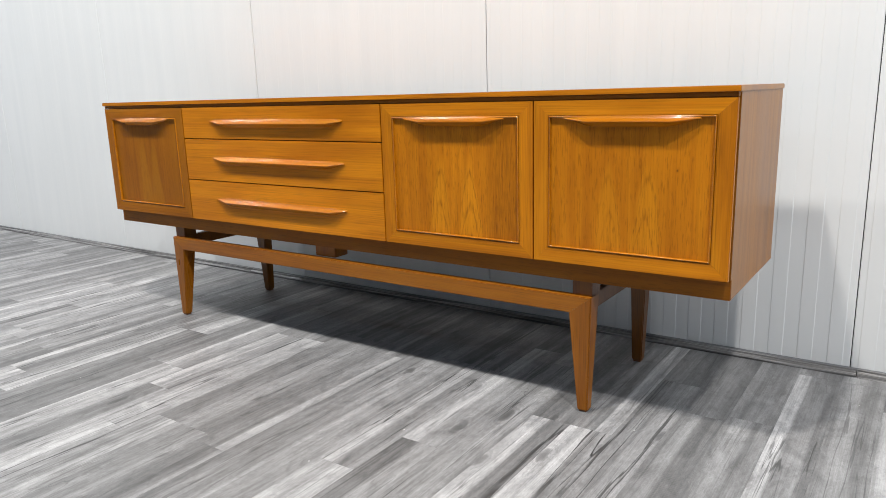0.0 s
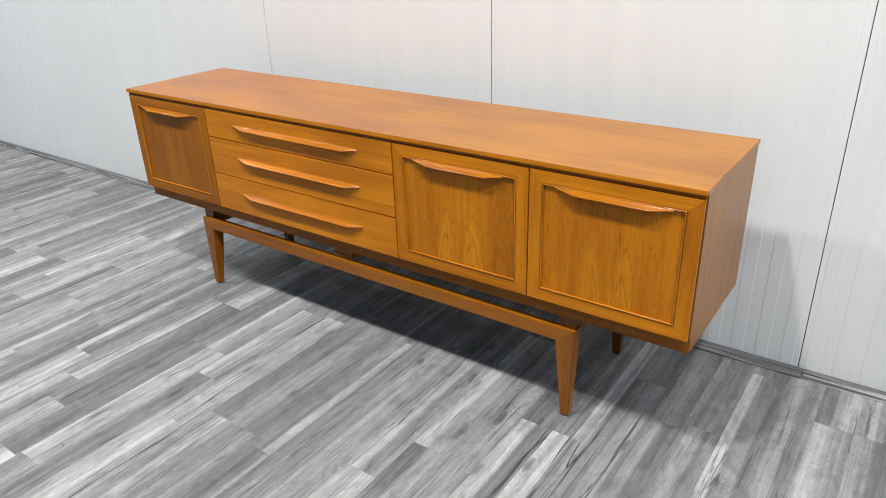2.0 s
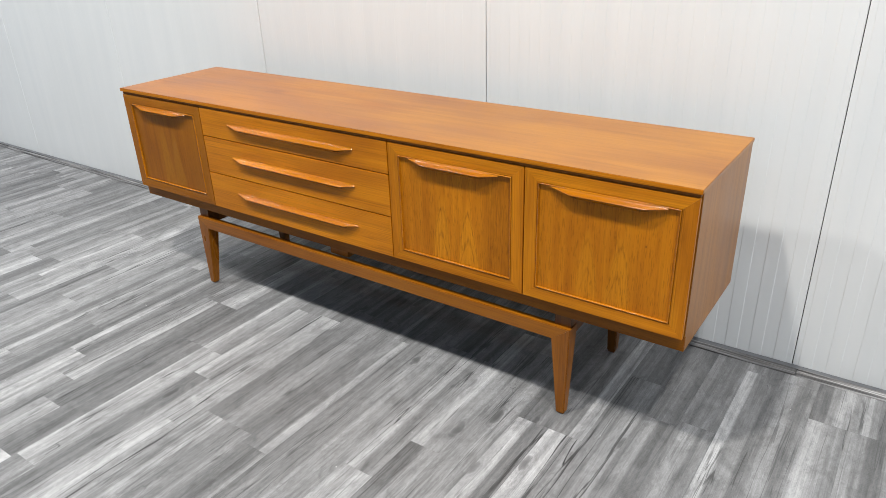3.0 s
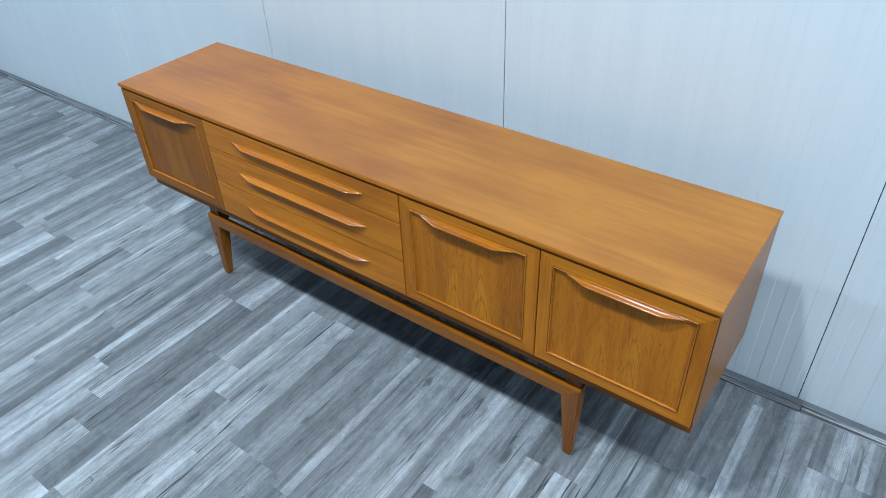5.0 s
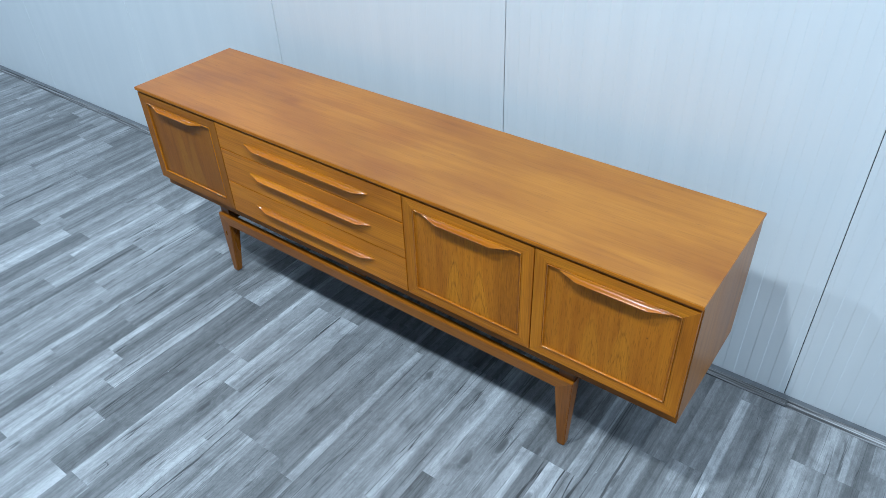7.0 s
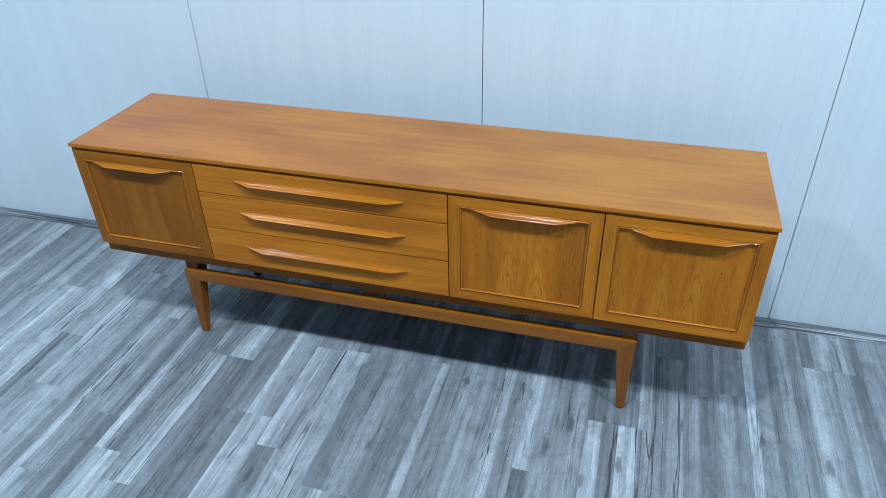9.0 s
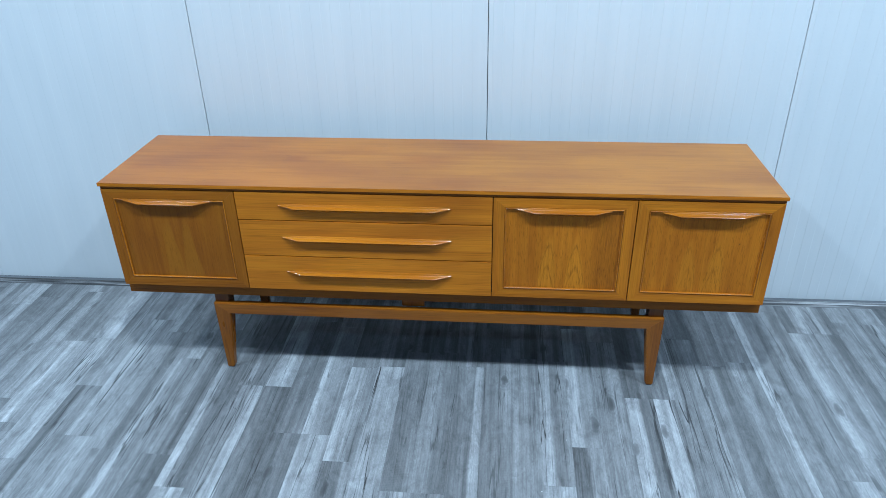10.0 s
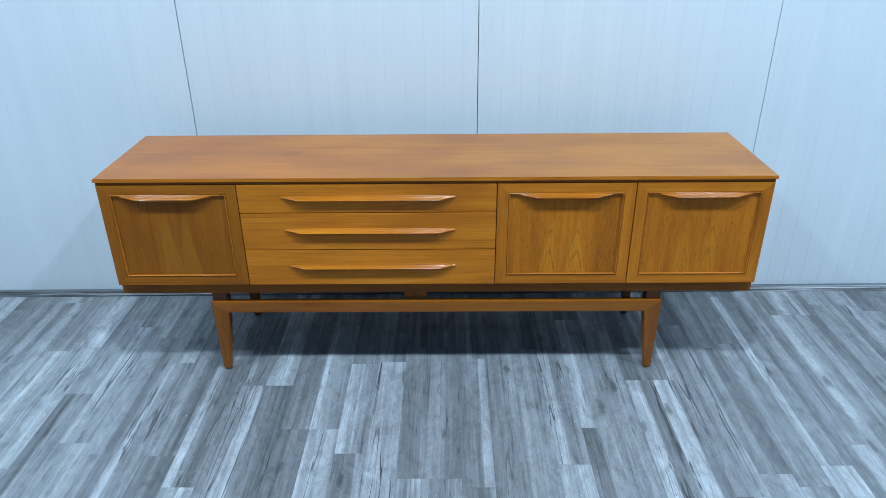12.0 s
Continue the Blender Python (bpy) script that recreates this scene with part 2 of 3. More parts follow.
def laminate(name, per_piece=True):
    """Grey weathered-wood laminate. A piece's object colour holds the tones of its two printed bands, how cracked it is, and where the bands meet."""
    mat, n, l = nodes_of(name)
    bsdf = n["Principled BSDF"]
    shift = 40.0 if per_piece else 0.0
    broad = noise_tex(n, l, mapped(n, l, (30, 0.8, 1), shift, "World"), 1.0, 2, 0.5, 0.2)
    streak = noise_tex(n, l, mapped(n, l, (85, 2.2, 1), shift, "World"), 1.0, 5, 0.66, 0.6)
    cloud = noise_tex(n, l, mapped(n, l, (17, 8, 1), shift, "World"), 1.0, 4, 0.62, 1.4)
    flake = noise_tex(n, l, mapped(n, l, (110, 42, 1), shift, "World"), 1.0, 4, 0.7, 1.8)
    fine = noise_tex(n, l, mapped(n, l, (420, 9, 1), shift, "World"), 1.0, 2, 0.6)
    base = ramp(n, l, broad, [(0.38, grey3(0.78)), (0.47, grey3(0.93)), (0.50, grey3(1.03)), (0.62, grey3(1.20))])
    base = mix(n, l, base, ramp(n, l, streak, [(0.30, grey3(0.55)), (0.50, grey3(1.0)), (0.70, grey3(1.32))]), 0.50, "MULTIPLY")
    base = mix(n, l, base, ramp(n, l, cloud, [(0.3, grey3(0.62)), (0.5, grey3(0.98)), (0.7, grey3(1.24))]), 0.72, "MULTIPLY")
    base = mix(n, l, base, ramp(n, l, flake, [(0.30, grey3(0.66)), (0.5, grey3(1.0)), (0.66, grey3(1.22)), (0.72, grey3(1.6))]), 0.60, "MULTIPLY")
    base = mix(n, l, base, ramp(n, l, fine, [(0.35, grey3(0.78)), (0.6, grey3(1.08))]), 0.58, "MULTIPLY")
    # saw marks across the grain, in patches
    saw = n.new("ShaderNodeTexWave")
    saw.bands_direction = "Y"
    saw.inputs["Scale"].default_value, saw.inputs["Distortion"].default_value = 48.0, 1.5
    l.new(mapped(n, l, (1, 1, 1), shift, "World"), saw.inputs["Vector"])
    sawn = noise_tex(n, l, mapped(n, l, (9, 3.5, 1), shift * 1.3, "World"), 1.0, 2)
    base = mix(n, l, base, grey3(1.35), math_node(n, l, "MULTIPLY", math_node(n, l, "POWER", saw.outputs["Fac"], 3.0), ramp(n, l, sawn, [(0.56, grey3(0)), (0.68, grey3(0.16))])))
    info = n.new("ShaderNodeObjectInfo")
    if per_piece:
        tones = n.new("ShaderNodeSeparateColor")
        l.new(info.outputs["Color"], tones.inputs[0])
        left, right, cracked, split = tones.outputs[0], tones.outputs[1], tones.outputs[2], info.outputs["Alpha"]
        xyz = n.new("ShaderNodeSeparateXYZ")
        l.new(n.new("ShaderNodeTexCoord").outputs["Object"], xyz.inputs[0])
        u = math_node(n, l, "ADD", xyz.outputs[0], 0.5)
        u = math_node(n, l, "ADD", u, math_node(n, l, "MULTIPLY_ADD", streak, 0.16, -0.08))
        over = n.new("ShaderNodeMapRange")
        l.new(math_node(n, l, "SUBTRACT", u, split), over.inputs["Value"])
        over.inputs["From Min"].default_value, over.inputs["From Max"].default_value = -0.035, 0.035
        tone = n.new("ShaderNodeMix")
        for sock, v in zip((tone.inputs[0], tone.inputs[2], tone.inputs[3]), (over.outputs[0], left, right)):
            l.new(v, sock)
        tone = tone.outputs[0]
    else:
        island = n.new("ShaderNodeNewGeometry").outputs["Random Per Island"]
        tone = ramp(n, l, island, [(0.0, grey3(0.15)), (1.0, grey3(0.31))])
        cracked = ramp(n, l, math_node(n, l, "FRACT", math_node(n, l, "MULTIPLY", island, 7.0)), [(0.3, grey3(0.2)), (0.8, grey3(0.9))])
    # long hairline checks in the print, often in pairs
    crack = None
    for sx, sy, lo, thin in ((20, 0.7, 0.46, 0.012), (30, 1.2, 0.50, 0.013), (15, 5.5, 0.60, 0.008)):
        warp = noise_tex(n, l, mapped(n, l, (sx, sy, 1), shift * sy, "World"), 1.0, 4, 0.45, 0.3)
        line = math_node(n, l, "ABSOLUTE", math_node(n, l, "SUBTRACT", warp, 0.5))
        where = noise_tex(n, l, mapped(n, l, (12, 2.2, 1), shift * 0.7 * sy, "World"), 1.0, 3)
        one = math_node(n, l, "MULTIPLY", ramp(n, l, line, [(thin * 0.35, grey3(1)), (thin, grey3(0))]), ramp(n, l, where, [(lo, grey3(0)), (lo + 0.10, grey3(1))]))
        crack = one if crack is None else math_node(n, l, "MAXIMUM", crack, one)
    base = mix(n, l, base, grey3(0.13), math_node(n, l, "MULTIPLY", crack, math_node(n, l, "MULTIPLY_ADD", cracked, 1.0, 0.02)))
    # knots
    vor = n.new("ShaderNodeTexVoronoi")
    vor.inputs["Scale"].default_value = 1.0
    l.new(mapped(n, l, (8.5, 3.2, 1), shift * 0.9, "World"), vor.inputs["Vector"])
    gap = math_node(n, l, "ADD", vor.outputs["Distance"], math_node(n, l, "MULTIPLY_ADD", cloud, 0.20, -0.10))
    knot = ramp(n, l, gap, [(0.05, grey3(1)), (0.13, grey3(0))])
    rings = math_node(n, l, "MULTIPLY", math_node(n, l, "MULTIPLY_ADD", math_node(n, l, "SINE", math_node(n, l, "MULTIPLY", gap, 95.0)), 0.5, 0.5), ramp(n, l, gap, [(0.10, grey3(1)), (0.30, grey3(0))]))
    base = mix(n, l, base, grey3(0.55), math_node(n, l, "MULTIPLY", rings, 0.45))
    base = mix(n, l, base, grey3(0.34), math_node(n, l, "MULTIPLY", knot, 0.75))
    col = mix(n, l, base, tone, 1.0, "MULTIPLY")
    col = mix(n, l, col, (1.0, 0.996, 1.012), 1.0, "MULTIPLY")
    l.new(col, bsdf.inputs["Base Color"])
    r = n.new("ShaderNodeMapRange")
    r.inputs["To Min"].default_value, r.inputs["To Max"].default_value = 0.36, 0.56
    l.new(streak, r.inputs["Value"])
    l.new(r.outputs[0], bsdf.inputs["Roughness"])
    bsdf.inputs["Specular IOR Level"].default_value = 0.4
    bumped(n, l, bsdf, streak, 0.12, 0.0008)
    return mat


STEEL = steel_panel()
STRIP = laminate("grey_laminate")
STRIP_REST = laminate("grey_laminate_rest", False)
JOINT = plain("dark_joint", (0.10, 0.10, 0.105), 0.8)
SLAB = plain("grey_floor_base", (0.17, 0.17, 0.17), 0.8)
TRACK = plain("grey_track", (0.13, 0.135, 0.145), 0.5, 0.0, 0.12, 20)
# unseen surfaces: blue-grey chosen to dim and tint the bounced light
BOUNCE_WALL = plain("bounce_tint_blue_grey", (0.22, 0.27, 0.33), 0.8, 0.0, 0.04, 2)
# near-black inner wood: the shade inside the gaps put into the colour
SHADOW_WOOD = plain("shadowed_carcass_wood", (0.075, 0.024, 0.008), 0.7, 0.0, 0.15, 30)
GLIDE = plain("dark_brown_glide", (0.15, 0.055, 0.016), 0.5)
CRUMB = plain("pale_crumb", (0.8, 0.8, 0.78), 0.7)


# ---- mesh helpers ----
def part(name, bm, material, parent=None, label=""):
    me = bpy.data.meshes.new(name)
    bmesh.ops.recalc_face_normals(bm, faces=bm.faces[:])
    bm.to_mesh(me)
    bm.free()
    me.materials.append(material)
    ob = new(name, me)
    if parent is not None:
        ob.parent = parent
        ob.matrix_parent_inverse = parent.matrix_basis.inverted()
    return tagged(ob, label)


def soften(bm, width, segments=2, least=0.0):
    """Rounds the edges; with least only those that run along the piece, not its mitred ends."""
    if width:
        bmesh.ops.bevel(bm, geom=[e for e in bm.edges if e.calc_length() > least], offset=width, segments=segments, affect="EDGES", clamp_overlap=True)
    return bm


def box(x0, x1, y0, y1, z0, z1, soft=0.0, bm=None):
    b = bm or bmesh.new()
    r = bmesh.ops.create_cube(b, size=1)
    m = Matrix.Translation(((x0 + x1) / 2, (y0 + y1) / 2, (z0 + z1) / 2)) @ Matrix.Diagonal((x1 - x0, y1 - y0, z1 - z0, 1))
    bmesh.ops.transform(b, matrix=m, verts=r["verts"])
    return soften(b, soft)


def prism(front, back, soft=0.0, least=0.0):
    """A solid between two loops of as many corners."""
    b = bmesh.new()
    f = [b.verts.new(p) for p in front]
    k = [b.verts.new(p) for p in back]
    b.faces.new(f)
    b.faces.new(k[::-1])
    for i in range(len(f)):
        j = (i + 1) % len(f)
        b.faces.new((f[j], f[i], k[i], k[j]))
    return soften(b, soft, 2, least)


def slab_xz(points, y0, y1, soft=0.0, least=0.0):
    return prism([(x, y0, z) for x, z in points], [(x, y1, z) for x, z in points], soft, least)


# ---- the room ----
WALL = pose(0, 0.597, 0, 0, 0, 0.36)          # the panelled wall stands a little askew to the sideboard
SEAM, PANEL, RIBS = 0.157, 1.0875, 15
PITCH = PANEL / RIBS
wall = new("wall_north")
wall.matrix_basis = WALL
tagged(wall, "white ribbed steel sandwich-panel wall with narrow dark joints", "wall", kind="structure")


def wall_panel(x0, x1, gap0, gap1, rise):
    """One coated panel: a thin tray with low upright ribs."""
    bm = bmesh.new()
    a, b, edge = x0 + gap0, x1 - gap1, 0.0022
    outline = [(a, 0.05), (a, 0.002), (a + 0.002, 0.0)]
    x = x0 + 0.0165
    while x + PITCH / 2 + edge < b - 0.012:
        if x > a + 0.01:
            outline += [(x, 0.0), (x + edge, -rise), (x + PITCH / 2, -rise), (x + PITCH / 2 + edge, 0.0)]
        x += PITCH
    outline += [(b - 0.002, 0.0), (b, 0.002), (b, 0.05)]
    low = [bm.verts.new((px, py, 0.0)) for px, py in outline]
    top = [bm.verts.new((px, py, 4.8)) for px, py in outline]
    for i in range(len(outline) - 1):
        bm.faces.new((low[i], low[i + 1], top[i + 1], top[i]))
    ob = part("wall_panel", bm, STEEL)
    ob.parent = wall
    return ob


GAPS = {-3: 0.0011, -2: 0.0003, -1: 0.0016, 0: 0.0014, 1: 0.0012}
for k in range(-9, 9):
    wall_panel(SEAM + k * PANEL, SEAM + (k + 1) * PANEL, GAPS.get(k, 0.0008), GAPS.get(k + 1, 0.0008), 0.0009 if k >= 0 else 0.0006 if k == -1 else 0.0004)
backing = part("joint_backing", box(-9.1, 9.1, 0.012, 0.10, 0, 4.8), JOINT)
backing.parent = wall

# foot of the wall: a flat grey track and a wood-print bead before it
skirting = new("baseboard")
skirting.matrix_basis = WALL
tagged(skirting, "low grey wood-print floor bead along the panel wall", "baseboard", kind="structure")
part("track", box(-9.05, 9.05, -0.024, -0.0012, 0, 0.011, 0.0015), TRACK).parent = skirting


def bead(x0, x1, lift=0.0):
    sect = [(-0.0245, 0.0), (-0.0245, 0.013 + lift), (-0.029, 0.016 + lift), (-0.033, 0.0155 + lift), (-0.0345, 0.012 + lift), (-0.038, 0.0125 + lift), (-0.042, 0.0105 + lift), (-0.046, 0.006), (-0.047, 0.0)]
    ob = part("floor_bead", prism([(x0, y, z) for y, z in sect], [(x1, y, z) for y, z in sect]), BEAD_LIGHT if x0 > 1.2 else BEAD_DARK)
    ob.parent = skirting


def bead_print(name, level):
    mat, n, l = nodes_of(name)
    bsdf = n["Principled BSDF"]
    f = noise_tex(n, l, mapped(n, l, (3, 160, 160), 9), 1.0, 4, 0.6, 0.5)
    l.new(ramp(n, l, f, [(p, tuple(level * c for c in t)) for p, t in ((0.36, (0.045, 0.043, 0.043)), (0.5, (0.16, 0.153, 0.152)), (0.63, (0.42, 0.41, 0.41)))]), bsdf.inputs["Base Color"])
    bsdf.inputs["Roughness"].default_value = 0.45
    return mat


BEAD_DARK, BEAD_LIGHT = bead_print("grey_bead_print", 0.72), bead_print("light_grey_bead_print", 1.25)
for bx0, bx1, lift in ((-9.05, -5.82, 0), (-5.819, -3.42, 0), (-3.419, -1.02, 0.0008), (-1.019, 1.262, 0), (1.264, 3.6, 0.0016), (3.601, 9.05, 0)):
    bead(bx0, bx1, lift)

# unseen ceiling and walls, added to close the room and shape its bounce
tagged(part("ceiling", box(-9.1, 9.1, -9.2, 0.75, 4.8, 4.9), BOUNCE_WALL), "plain unseen ceiling, added to close the room", "ceiling", kind="structure")
tagged(part("wall_south", box(-9.1, 9.1, -9.3, -9.2, -0.02, 4.8), BOUNCE_WALL), "plain unseen blue-grey wall, added to close the room", "wall", kind="structure")
tagged(part("wall_west", box(-9.2, -9.1, -9.3, 0.85, -0.02, 4.8), BOUNCE_WALL), "plain unseen blue-grey wall, added to close the room", "wall", kind="structure")
tagged(part("wall_east", box(9.1, 9.2, -9.3, 0.85, -0.02, 4.8), BOUNCE_WALL), "plain unseen blue-grey wall, added to close the room", "wall", kind="structure")


# ---- the sideboard ----
HALF, TOP, DEPTH = 1.065, 0.7375, 0.445
DOOR_Z0, DOOR_Z1, FRONT = 0.3585, 0.7160, 0.003
UNDER = 0.3145
sideboard = new("sideboard")
sideboard.matrix_basis = pose(0, DEPTH / 2, 0)
tagged(sideboard, "long mid-century teak sideboard with three doors and three drawers", "sideboard")

board = part("top", box(-HALF, HALF, 0.0, DEPTH, TOP - 0.0112, TOP, 0.0012), TEAK_TOP, sideboard, "polished teak veneer top board")
part("edge_band", box(-HALF + 0.0003, HALF - 0.0003, -0.0014, -0.0001, TOP - 0.0110, TOP - 0.0006, 0.0004), TEAK_X, board)
# dark-painted core, so the gaps between the fronts read as shaded
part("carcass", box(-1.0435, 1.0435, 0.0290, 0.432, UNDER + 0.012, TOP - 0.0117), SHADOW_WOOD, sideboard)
# both recessed rails have their shade painted in by the darker teak
part("top_rail", box(-1.0605, 1.0605, 0.0045, 0.0195, DOOR_Z1 + 0.0012, TOP - 0.0117, 0.0008), TEAK_RECESS_SHADE, sideboard, "recessed teak rail under the top")
part("apron", box(-1.0622, 1.0622, 0.0245, 0.0285, UNDER + 0.0002, DOOR_Z0 - 0.0015, 0.0008), TEAK_RECESS_SHADE, sideboard, "recessed teak bottom rail")
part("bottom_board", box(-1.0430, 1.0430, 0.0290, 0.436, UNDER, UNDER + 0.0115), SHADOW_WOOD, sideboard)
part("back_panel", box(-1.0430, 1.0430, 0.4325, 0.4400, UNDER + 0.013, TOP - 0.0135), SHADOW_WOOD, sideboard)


def side_panel(x0, x1):
    """An end panel, notched at its foot where the bottom rail runs across."""
    outline = ((0.0290, UNDER), (0.0290, DOOR_Z0 - 0.0005), (0.0200, DOOR_Z0 - 0.0005), (0.0200, TOP - 0.0114), (0.4435, TOP - 0.0114), (0.4435, UNDER))
    bm = bmesh.new()
    a, b = ([bm.verts.new((x, y, z)) for y, z in outline] for x in (x0, x1))
    bm.faces.new(a)
    bm.faces.new(b[::-1])
    for i in range(len(outline)):
        j = (i + 1) % len(outline)
        bm.faces.new((a[i], b[i], b[j], a[j]))
    soften(bm, 0.0008)
    return bm


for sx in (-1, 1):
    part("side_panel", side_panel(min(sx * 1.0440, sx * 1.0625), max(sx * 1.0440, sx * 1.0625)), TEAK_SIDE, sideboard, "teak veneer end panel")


def handle(x0, x1, z, parent):
    """A lipped pull: a hollowed upper side, a thin rounded lip, an undercut below; its ends are swept back to slim tips."""
    bm = bmesh.new()
    run, under, steps = 0.050, 0.070, 14
    xs = [x0 + under * i / steps for i in range(steps + 1)] + [x1 - under * (steps - i) / steps for i in range(steps + 1)]
    hollow = ((0.0, 0.0), (-0.0016, -0.0002), (-0.0024, -0.0010), (-0.0034, -0.0036), (-0.0054, -0.0060), (-0.0085, -0.0075), (-0.0138, -0.0094))
    lip = ((-0.0154, -0.0102), (-0.0164, -0.0114), (-0.0164, -0.0126), (-0.0156, -0.0136), (-0.0144, -0.0140))
    rings = []
    for x in xs:
        d = min(x - x0, x1 - x)
        e, g = min(1.0, d / run) ** 1.15, min(1.0, max(0.0, d - 0.012) / (under - 0.012))
        p, q = 0.22 + 0.78 * e, 0.52 + 0.48 * e
        sect = [(y * p, dz * q) for y, dz in hollow + lip]
        foot = -0.0140 * q - 0.0085 * g - 0.0004
        sect += [(-0.0050 * p, foot), (0.0, foot - 0.0003)]
        rings.append([bm.verts.new((x, FRONT + 0.0005 + y, z + dz)) for y, dz in sect])
    for a, b in zip(rings, rings[1:]):
        for i in range(len(a)):
            j = (i + 1) % len(a)
            bm.faces.new((a[i], a[j], b[j], b[i]))
    bm.faces.new(rings[0])
    bm.faces.new(rings[-1][::-1])
    ob = part("handle", bm, TEAK_HANDLE, parent, "carved teak lip handle with swept ends")
    for f in ob.data.polygons:
        f.use_smooth = abs(f.normal.x) < 0.7
    ob.data.set_sharp_from_angle(angle=radians(38))
    return ob


def door(x0, x1, panel_mat, hx0, hx1, rail_mat=TEAK_X, stile_mat=TEAK_Z):
    """A framed door: mitred frame, small bead, veneered panel and lip handle."""
    w, z0, z1, back = 0.0350, DOOR_Z0, DOOR_Z1, 0.0135
    d = part("door", box(x0 + 0.004, x1 - 0.004, FRONT + 0.0048, back - 0.0005, z0 + 0.004, z1 - 0.004), panel_mat, sideboard, "teak door with figured veneer panel and mitred frame")
    i0, i1, j0, j1 = x0 + w, x1 - w, z0 + 0.033, z1 - 0.032
    soft = 0.0008
    for pts, mat, nm in (
        ([(x0, z1), (x1, z1), (i1, j1), (i0, j1)], rail_mat, "frame_rail"),
        ([(x0, z0), (x1, z0), (i1, j0), (i0, j0)], rail_mat, "frame_rail"),
        ([(x0, z0 + 0.0002), (i0 - 0.0002, j0), (i0 - 0.0002, j1), (x0, z1 - 0.0002)], stile_mat, "frame_stile"),
        ([(x1, z0 + 0.0002), (i1 + 0.0002, j0), (i1 + 0.0002, j1), (x1, z1 - 0.0002)], stile_mat, "frame_stile"),
    ):
        part(nm, slab_xz(pts, FRONT, back, soft, 0.1), mat, d)
    # bead round the panel: a small raised ridge
    bm = bmesh.new()
    loops = []
    for inset, y in ((0.0007, 0.0018), (0.0010, 0.0000), (0.0016, -0.0011), (0.0022, -0.0018), (0.0029, -0.0020), (0.0036, -0.0015), (0.0042, -0.0004), (0.0045, 0.0012), (0.0046, 0.0060)):
        loops.append([bm.verts.new((px, FRONT + y, pz)) for px, pz in ((i0 + inset, j0 + inset), (i1 - inset, j0 + inset), (i1 - inset, j1 - inset), (i0 + inset, j1 - inset))])
    for a, b in zip(loops, loops[1:]):
        for i in range(4):
            bm.faces.new((a[i], a[(i + 1) % 4], b[(i + 1) % 4], b[i]))
    ridge = part("bead", bm, TEAK_BEAD, d, "thin rounded teak bead")
    for f in ridge.data.polygons:
        f.use_smooth = True
    ridge.data.set_sharp_from_angle(angle=radians(50))
    handle(hx0, hx1, j1 - 0.0005, d)
    return d


door(-1.0605, -0.6228, PANEL_LEFT, -0.992, -0.706, TEAK_X_DIMMED, TEAK_Z_DIMMED)
door(0.1985, 0.6320, PANEL_MID, 0.2725, 0.5580)
door(0.6350, 1.0605, PANEL_RIGHT, 0.709, 0.995)

for dz0, dz1, hz in ((0.6200, DOOR_Z1, 0.6780), (0.4890, 0.6173, 0.5645), (DOOR_Z0, 0.4863, 0.4355)):
    d = part("drawer", box(-0.6202, 0.1955, FRONT, 0.0155, dz0, dz1, 0.0009), TEAK_DRAWER, sideboard, "teak drawer front with straight long grain")
    handle(-0.481, 0.065, hz, d)

# stand: a mitred front rail on tapered legs, side rails, blocks between it and the case
part("stand_rail", slab_xz([(-0.7140, 0.238), (0.7140, 0.238), (0.7685, 0.2795), (-0.7685, 0.2795)], 0.0200, 0.0440, 0.0020, 1.0), TEAK_BASE, sideboard, "long teak front rail of the stand")
for sx in (-1, 1):
    xo, xi, bo, bi = sx * 0.7690, sx * 0.7145, sx * 0.7635, sx * 0.7385
    leg = part("leg", prism(
        [(bo, 0.0200, 0.006), (bi, 0.0200, 0.006), (xi, 0.0200, 0.2380), (xo, 0.0200, 0.2795)],
        [(bo, 0.0450, 0.006), (bi, 0.0450, 0.006), (xi, 0.0680, 0.2380), (xo, 0.0680, 0.2795)], 0.0026, 0.15), TEAK_LEG, sideboard, "tapered teak front leg")
    part("glide", box(min(bo, bi) + 0.003, max(bo, bi) - 0.003, 0.023, 0.042, 0.0, 0.008, 0.001), GLIDE, leg)
    # post, side rail and back leg use the teak with painted shade
    part("post", box(min(sx * 0.7185, sx * 0.7660), max(sx * 0.7185, sx * 0.7660), 0.0330, 0.0800, 0.25, UNDER - 0.0005, 0.001), TEAK_LEG_SHADED, sideboard)
    part("side_rail", box(min(sx * 0.7420, sx * 0.7600), max(sx * 0.7420, sx * 0.7600), 0.0805, 0.3850, 0.2420, 0.2790, 0.001), TEAK_LEG_SHADED, sideboard)
    xo, xi, bo, bi = (0.7750, 0.7290, 0.7650, 0.7390) if sx > 0 else (-0.7690, -0.7200, -0.7450, -0.7180)
    leg = part("leg", prism(
        [(bo, 0.3840, 0.006), (bi, 0.3840, 0.006), (xi, 0.3750, UNDER - 0.0005), (xo, 0.3750, UNDER - 0.0005)],
        [(bo, 0.4100, 0.006), (bi, 0.4100, 0.006), (xi, 0.4220, UNDER - 0.0005), (xo, 0.4220, UNDER - 0.0005)], 0.0022), TEAK_LEG_SHADED, sideboard, "tapered teak back leg, shade under the case in its colour")
    part("glide", box(min(bo, bi) + 0.003, max(bo, bi) - 0.003, 0.387, 0.407, 0.0, 0.008, 0.001), GLIDE, leg)
part("block", box(-0.109, -0.032, 0.046, 0.100, 0.2800, UNDER - 0.0005, 0.001), TEAK_LEG, sideboard, "small teak block between rail and case")


